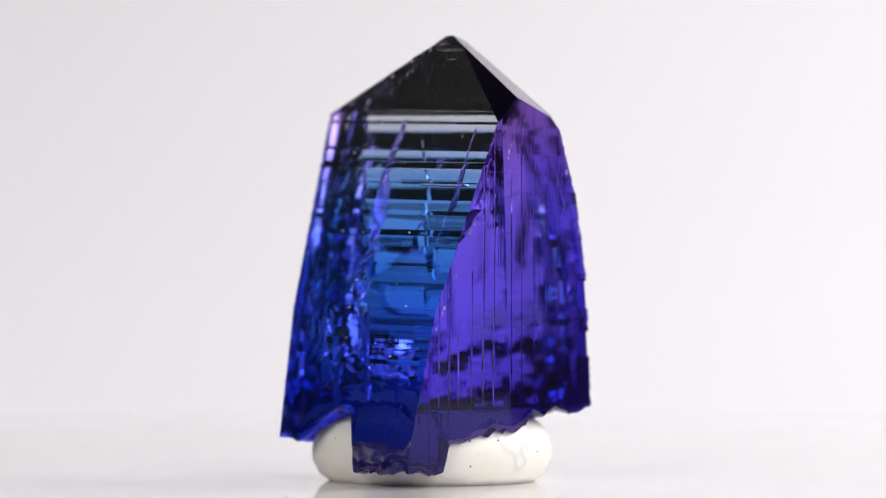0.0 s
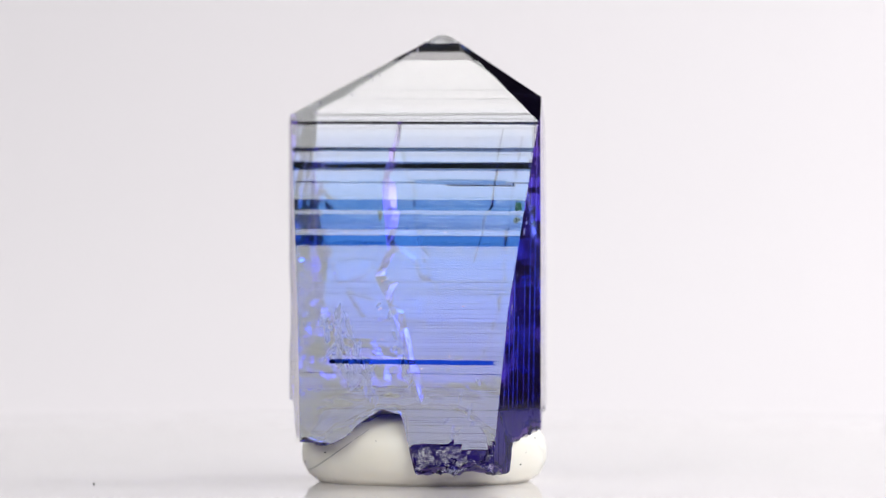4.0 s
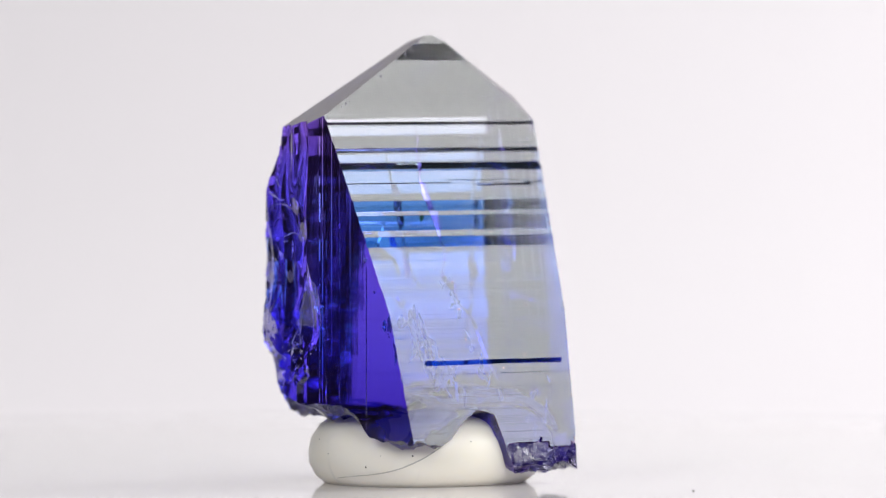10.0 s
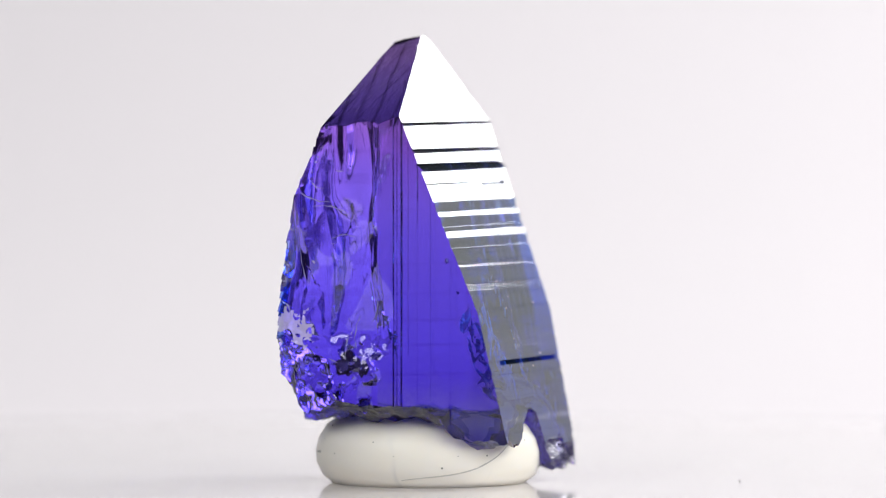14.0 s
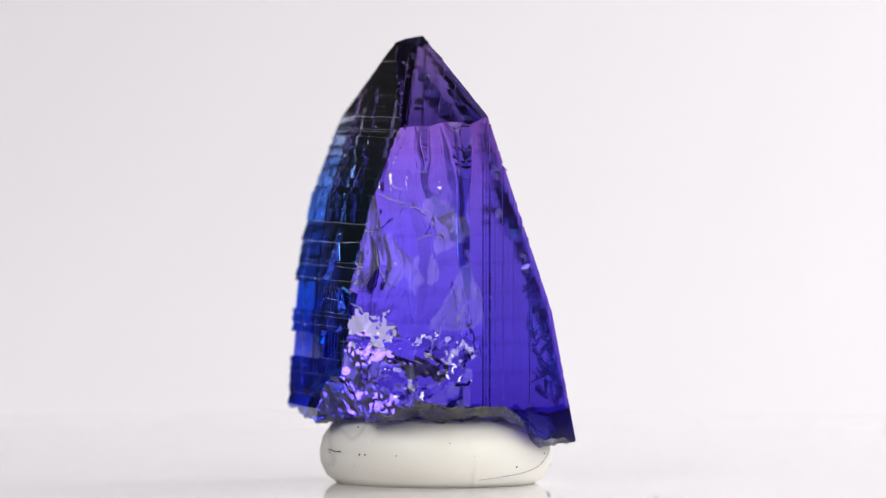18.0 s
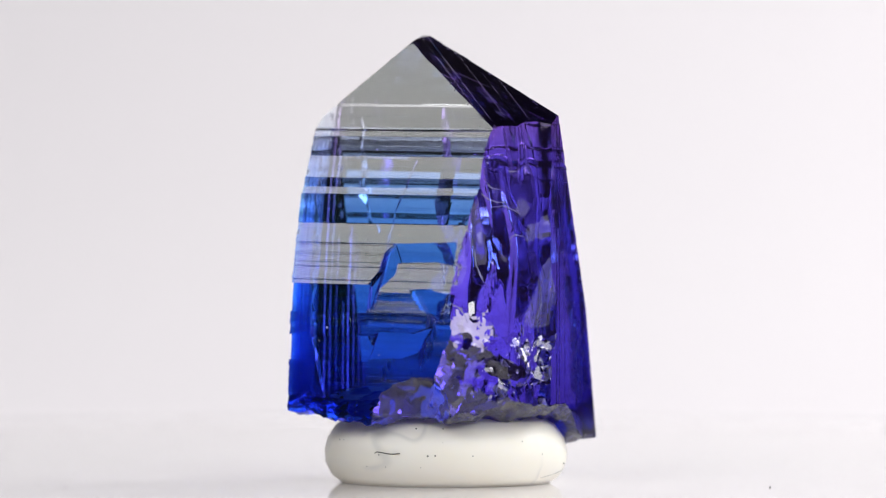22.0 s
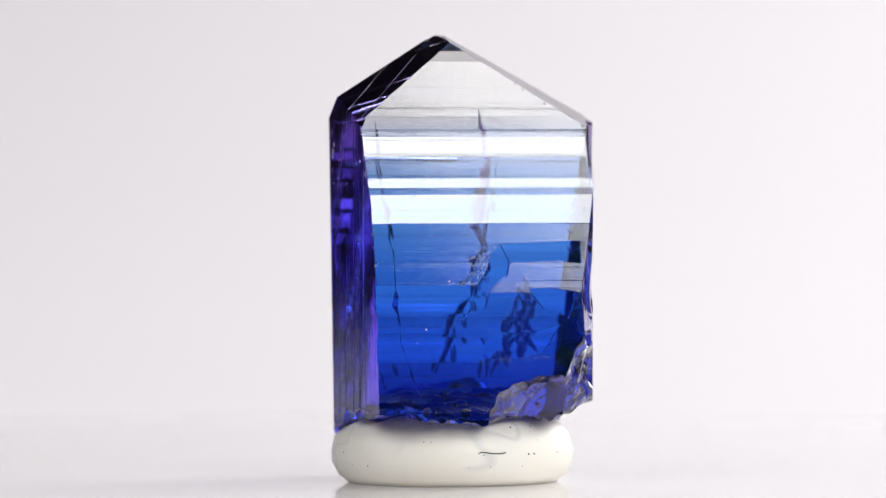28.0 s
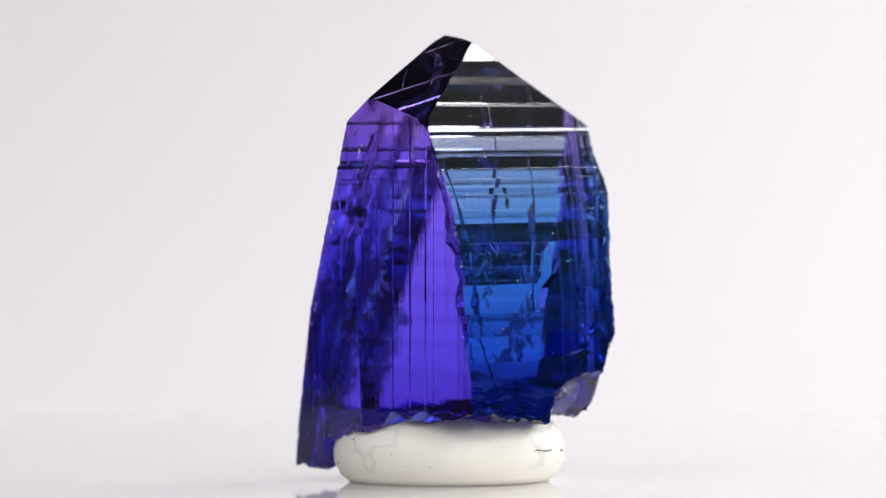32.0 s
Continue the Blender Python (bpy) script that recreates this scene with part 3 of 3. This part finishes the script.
def break_away(ob, inset, detail):
    """The broken end, the flaked corner, the broken foot and the underside; inset (mm) takes more away."""
    n = unit(122.0, 0)
    m = Matrix.Translation(n * (10.55 - inset) * MM + Vector((0, 0, 0.012))) @ (-n).to_track_quat("Z", "Y").to_matrix().to_4x4()
    carve(ob, rough_cutter(m, shell_break, 34, int(150 * detail), 14, 2, crushed_ledge))
    if not inset:
        carve(ob, scars(m))
    carve(ob, scoop((4.2, 11.9, 3.6), 4.6 + inset, 2.0, 2, 0.006))
    n = unit(100.0, -18.0)
    m = Matrix.Translation(Vector((-3.3, 10.2, 6.6)) * MM - n * inset * MM) @ (-n).to_track_quat("Z", "Y").to_matrix().to_4x4()
    carve(ob, rough_cutter(m, low_break, 34, int(130 * detail), 14, 2))
    if not inset:
        n = unit(-138.5, 12.0)
        m = Matrix.Translation(n * 8.25 * MM) @ (-n).to_track_quat("Z", "Y").to_matrix().to_4x4()
        carve(ob, rough_cutter(m, toe_break, 34, 110, 14, 4))
    carve(ob, rough_cutter(pose(0, 0, inset * 1.3 * MM), under, 28, int(140 * detail), 12, 4))


def darkening_sheets(root):
    """Faint level tint sheets, added inside the stone to darken the light on long ways through it."""
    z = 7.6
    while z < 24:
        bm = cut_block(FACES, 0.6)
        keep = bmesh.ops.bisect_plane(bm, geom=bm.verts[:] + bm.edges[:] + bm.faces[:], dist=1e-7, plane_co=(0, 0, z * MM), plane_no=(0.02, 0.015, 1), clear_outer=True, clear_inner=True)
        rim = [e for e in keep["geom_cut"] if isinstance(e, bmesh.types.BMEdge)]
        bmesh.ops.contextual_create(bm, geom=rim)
        part("darkening_sheet", bm, sheet_tint, root, "faint level tint sheet added to darken light inside the stone")
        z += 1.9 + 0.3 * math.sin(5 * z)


def crystal():
    root = new("crystal")
    bm = cut_block(FACES)
    growth_steps(bm)
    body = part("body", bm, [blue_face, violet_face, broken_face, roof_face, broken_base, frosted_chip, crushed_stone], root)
    for tool in grooves():
        carve(body, tool)
    for args in TERRACES:
        carve(body, terrace(*args))
    break_away(body, 0.0, 1.0)
    carve(body, chips())
    soften(body)
    core = part("core", cut_block(FACES, 0.3), [deep_colour] * 7, root, "deep blue-violet body colour of the stone")
    break_away(core, 0.3, 0.45)
    darkening_sheets(root)
    inward = unit(44, 0)
    crack(root, [on_face(-1, u, z, 0.5) for u, z in ((-2.5, 24.6), (-3.4, 20.8), (-2.5, 15.8), (-3.2, 14.2), (-1.6, 11.5), (0.6, 5.8))], 1.5, unit(10, 0), 1)
    crack(root, [on_face(-1, u, z, 1.0) for u, z in ((4.8, 24.0), (4.4, 19.0), (3.6, 15.0))], 1.2, inward, 2)
    crack(root, [on_face(1, u, z, 0.6) for u, z in ((-5.6, 22.6), (-4.9, 18.0), (-4.4, 13.5), (-4.2, 10.0), (-3.0, 6.4))], 1.1, -inward, 3)
    crack(root, [on_face(1, u, z, 0.8) for u, z in ((3.0, 22.0), (2.2, 18.5), (1.4, 14.0), (0.2, 11.0))], 1.0, -inward, 4)
    n, x = unit(122, 0), Vector((-math.sin(radians(122)), math.cos(radians(122)), 0))
    for i, (u, z, h, bend) in enumerate(((1.0, 10.0, 3.6, 0.9), (0.2, 11.0, 3.0, 0.6), (-2.6, 18.2, 1.2, 1.4), (-3.9, 17.4, 1.0, -1.2), (-4.4, 13.6, 1.4, 0.8), (-1.2, 17.0, 1.3, -0.8), (1.6, 9.0, 2.6, 0.4))):
        line = [n * 9.3 + x * (u + bend * t * t) + Vector((0, 0, z + h * (1 - t))) for t in (0, 0.35, 0.7, 1.0)]
        crack(root, line, 0.55, -n, 20 + i)
    inclusion(root, on_face(-1, -3.4, 18.2, 1.6), (0.22, 0.3, 0.5), 3)
    inclusion(root, (3.6, -5.0, 18.7), (0.4, 0.3, 0.6), 5)
    inclusion(root, (3.6, -4.9, 17.8), (0.35, 0.3, 0.3), 8)
    for i, (u, z, size) in enumerate(((-1.9, 8.2, (1.5, 0.5, 1.1)), (-0.6, 7.8, (1.0, 0.4, 0.7)))):
        inclusion(root, n * 8.3 + x * u + Vector((0, 0, z)), size, 11 + i)
    rng = random.Random(55)
    for i in range(44):
        t = rng.random()
        at = on_face(-1, -6.6 + 3.4 * t + rng.uniform(-0.7, 0.7), 11.5 - 5.5 * t + rng.uniform(-0.8, 0.8), rng.uniform(0.7, 2.2))
        feather(root, at, (rng.uniform(0.12, 0.35), rng.uniform(0.4, 1.1)), (rng.uniform(40, 140), rng.uniform(-35, 35), rng.uniform(-90, 10)), 200 + i)
    for i in range(26):
        t = rng.random()
        u, z = (-2.9 + 3.2 * t, 13.5 - 8.0 * t) if i < 18 else (rng.uniform(2.2, 4.6), rng.uniform(3.6, 7.2))
        at = on_face(-1, u + rng.uniform(-0.35, 0.35), z + rng.uniform(-0.5, 0.5), rng.uniform(0.6, 1.8))
        feather(root, at, (rng.uniform(0.08, 0.22), rng.uniform(0.25, 0.7)), (rng.uniform(50, 130), rng.uniform(-40, 40), rng.uniform(-90, 20)), 300 + i)
    for i in range(9):
        inclusion(root, on_face(1, rng.uniform(-3.6, 0.2), rng.uniform(5.2, 6.6), rng.uniform(0.15, 0.5)), [rng.uniform(0.08, 0.2) for _ in range(3)], 30 + i)
    for k in range(46):
        side = -1 if k % 3 else 1
        z = rng.uniform(8, 27)
        half = 0.9 - 0.05 * max(0, z - 23)
        p = on_face(side, rng.uniform(-8.5, 5.5) * half if side < 0 else rng.uniform(-5.5, 6.5) * half, z, -0.02)
        bm = bmesh.new()
        bmesh.ops.create_icosphere(bm, subdivisions=1, radius=rng.choice((0.025, 0.03, 0.04, 0.06)) * MM)
        bmesh.ops.translate(bm, vec=p * MM, verts=bm.verts)
        part("dust_grain", bm, dust_white, root)
    return tagged(root, "pointed blue and violet gem crystal set in white putty", "crystal")


# steps on the broad faces: outline, tilt, lean (degrees), side
TERRACES = [
    (strip(-7.6, 1.2, 11.9, 13.7), -15, 0, 1), ([(0.8, 12.1), (1.6, 12.3), (2.0, 13.5), (3.2, 14.4), (3.4, 15.3), (2.8, 16.4), (2.1, 15.9), (1.7, 14.6), (0.9, 13.7)], -15, 2, 1),
    ([(3.1, 15.3), (6.8, 15.4), (8.3, 15.2), (8.3, 16.7), (2.7, 16.5)], -15, 0, 1), ([(4.6, 13.4), (5.6, 12.2), (7.4, 11.6), (8.0, 13.2), (6.2, 13.5)], -15, 3, 1),
    (strip(-7.6, 1.4, 8.6, 10.2), -16, 0, 1), ([(1.2, 8.8), (4.2, 8.9), (5.6, 9.3), (6.8, 11.0), (4.9, 10.5), (1.8, 10.5)], -16, 1, 1),
    (strip(1.3, 6.0, 20.4, 20.55), 40, 0, -1), (strip(-1.0, 5.4, 20.5, 20.8), 5, 0, -1), (strip(-6.0, 5.6, 8.32, 8.62), -15.5, 0, -1),
]
gem = crystal()


def putty():
    root = new("putty_pad")
    bm = bmesh.new()
    prof = [(0, 0.0), (6.9, 0.0), (7.6, 0.5), (8.05, 1.4), (8.1, 2.2), (7.9, 3.1), (7.3, 4.0), (6.4, 4.6), (5.0, 4.95), (3.0, 5.05), (0, 5.05)]
    lathe(bm, [(r * MM, z * MM) for r, z in prof], 96)
    for v in bm.verts:
        a = math.atan2(v.co.y, v.co.x)
        k = 1 + 0.04 * math.cos(2 * (a - radians(148))) + 0.012 * math.sin(3 * a)
        v.co.x, v.co.y = v.co.x * k, v.co.y * k
    bmesh.ops.translate(bm, vec=(-0.0004, 0.0009, 0), verts=bm.verts)
    body = part("pad", bm, putty_white, root, smooth=True)
    rng = random.Random(12)
    spots = [v.co.copy() for v in body.data.vertices if 0.0006 < v.co.z < 0.0046]
    for _ in range(34):
        p = rng.choice(spots)
        bm = bmesh.new()
        s = rng.choice((0.03, 0.04, 0.05, 0.07)) * MM
        bmesh.ops.create_icosphere(bm, subdivisions=1, radius=s)
        for v in bm.verts:
            v.co *= rng.uniform(0.6, 1.3)
        bmesh.ops.translate(bm, vec=p, verts=bm.verts)
        part("speck", bm, speck_dark, root)
    path = []
    for k in range(15):
        t = k / 14
        a = radians(60.6 - 20.5 * t)
        z = 2.35 - 0.75 * max(0, (0.35 - (1 - t)) / 0.35) ** 1.5 if t > 0.65 else 2.35 - 0.06 * math.sin(7 * t)
        path.append(Vector((7.82 * math.cos(a) - 0.4, 7.82 * math.sin(a) + 0.9, z)))
    bm = bmesh.new()
    rings = []
    for p in path:
        out = Vector((p.x + 0.4, p.y - 0.9, 0)).normalized()
        rings.append([bm.verts.new((p + out * 0.035 * math.cos(q * math.pi / 2.5) + Vector((0, 0, 0.035 * math.sin(q * math.pi / 2.5)))) * MM) for q in range(5)])
    for a, b in zip(rings, rings[1:]):
        for q in range(5):
            bm.faces.new((a[q], a[(q + 1) % 5], b[(q + 1) % 5], b[q]))
    part("hair", bm, speck_dark, root, "short dark fibre")
    rows = list(zip([r for r, _ in prof[1:7]], [z for _, z in prof[1:7]]))
    rings = []
    for k in range(25):
        t = k / 24
        a, z = radians(138 + 66 * t), 0.55 + 0.8 * t + 2.5 * t ** 3 + 0.05 * math.sin(9 * t)
        r = next(r0 + (r1 - r0) * (z - z0) / (z1 - z0) for (r0, z0), (r1, z1) in zip(rows, rows[1:]) if z <= z1)
        r *= 1 + 0.04 * math.cos(2 * (a - radians(148))) + 0.012 * math.sin(3 * a)
        w = 0.06 * math.sin(math.pi * (t * 0.9 + 0.05)) ** 0.5
        out = Vector((math.cos(a), math.sin(a), 0))
        c = out * r + Vector((-0.4, 0.9, z))
        rings.append([bm_c for bm_c in (c + out * 0.02, c + Vector((0, 0, w)), c - out * 0.08, c - Vector((0, 0, w)))])
    bm = bmesh.new()
    rings = [[bm.verts.new(p * MM) for p in ring] for ring in rings]
    for a, b in zip(rings, rings[1:]):
        for q in range(4):
            bm.faces.new((a[q], a[(q + 1) % 4], b[(q + 1) % 4], b[q]))
    bmesh.ops.recalc_face_normals(bm, faces=bm.faces)
    part("crease", bm, crease_grey, root, "thin grey fold line")
    return tagged(root, "pad of white putty with grey veins, pressed flat on the turntable", "putty")


pad = putty()


# ---- movement ----
def motions():
    for thing in (table, gem, pad):
        walk(thing, [(t * 1.0, pose(0, 0, 0, 0, 0, RATE * t)) for t in range(33)])


motions()
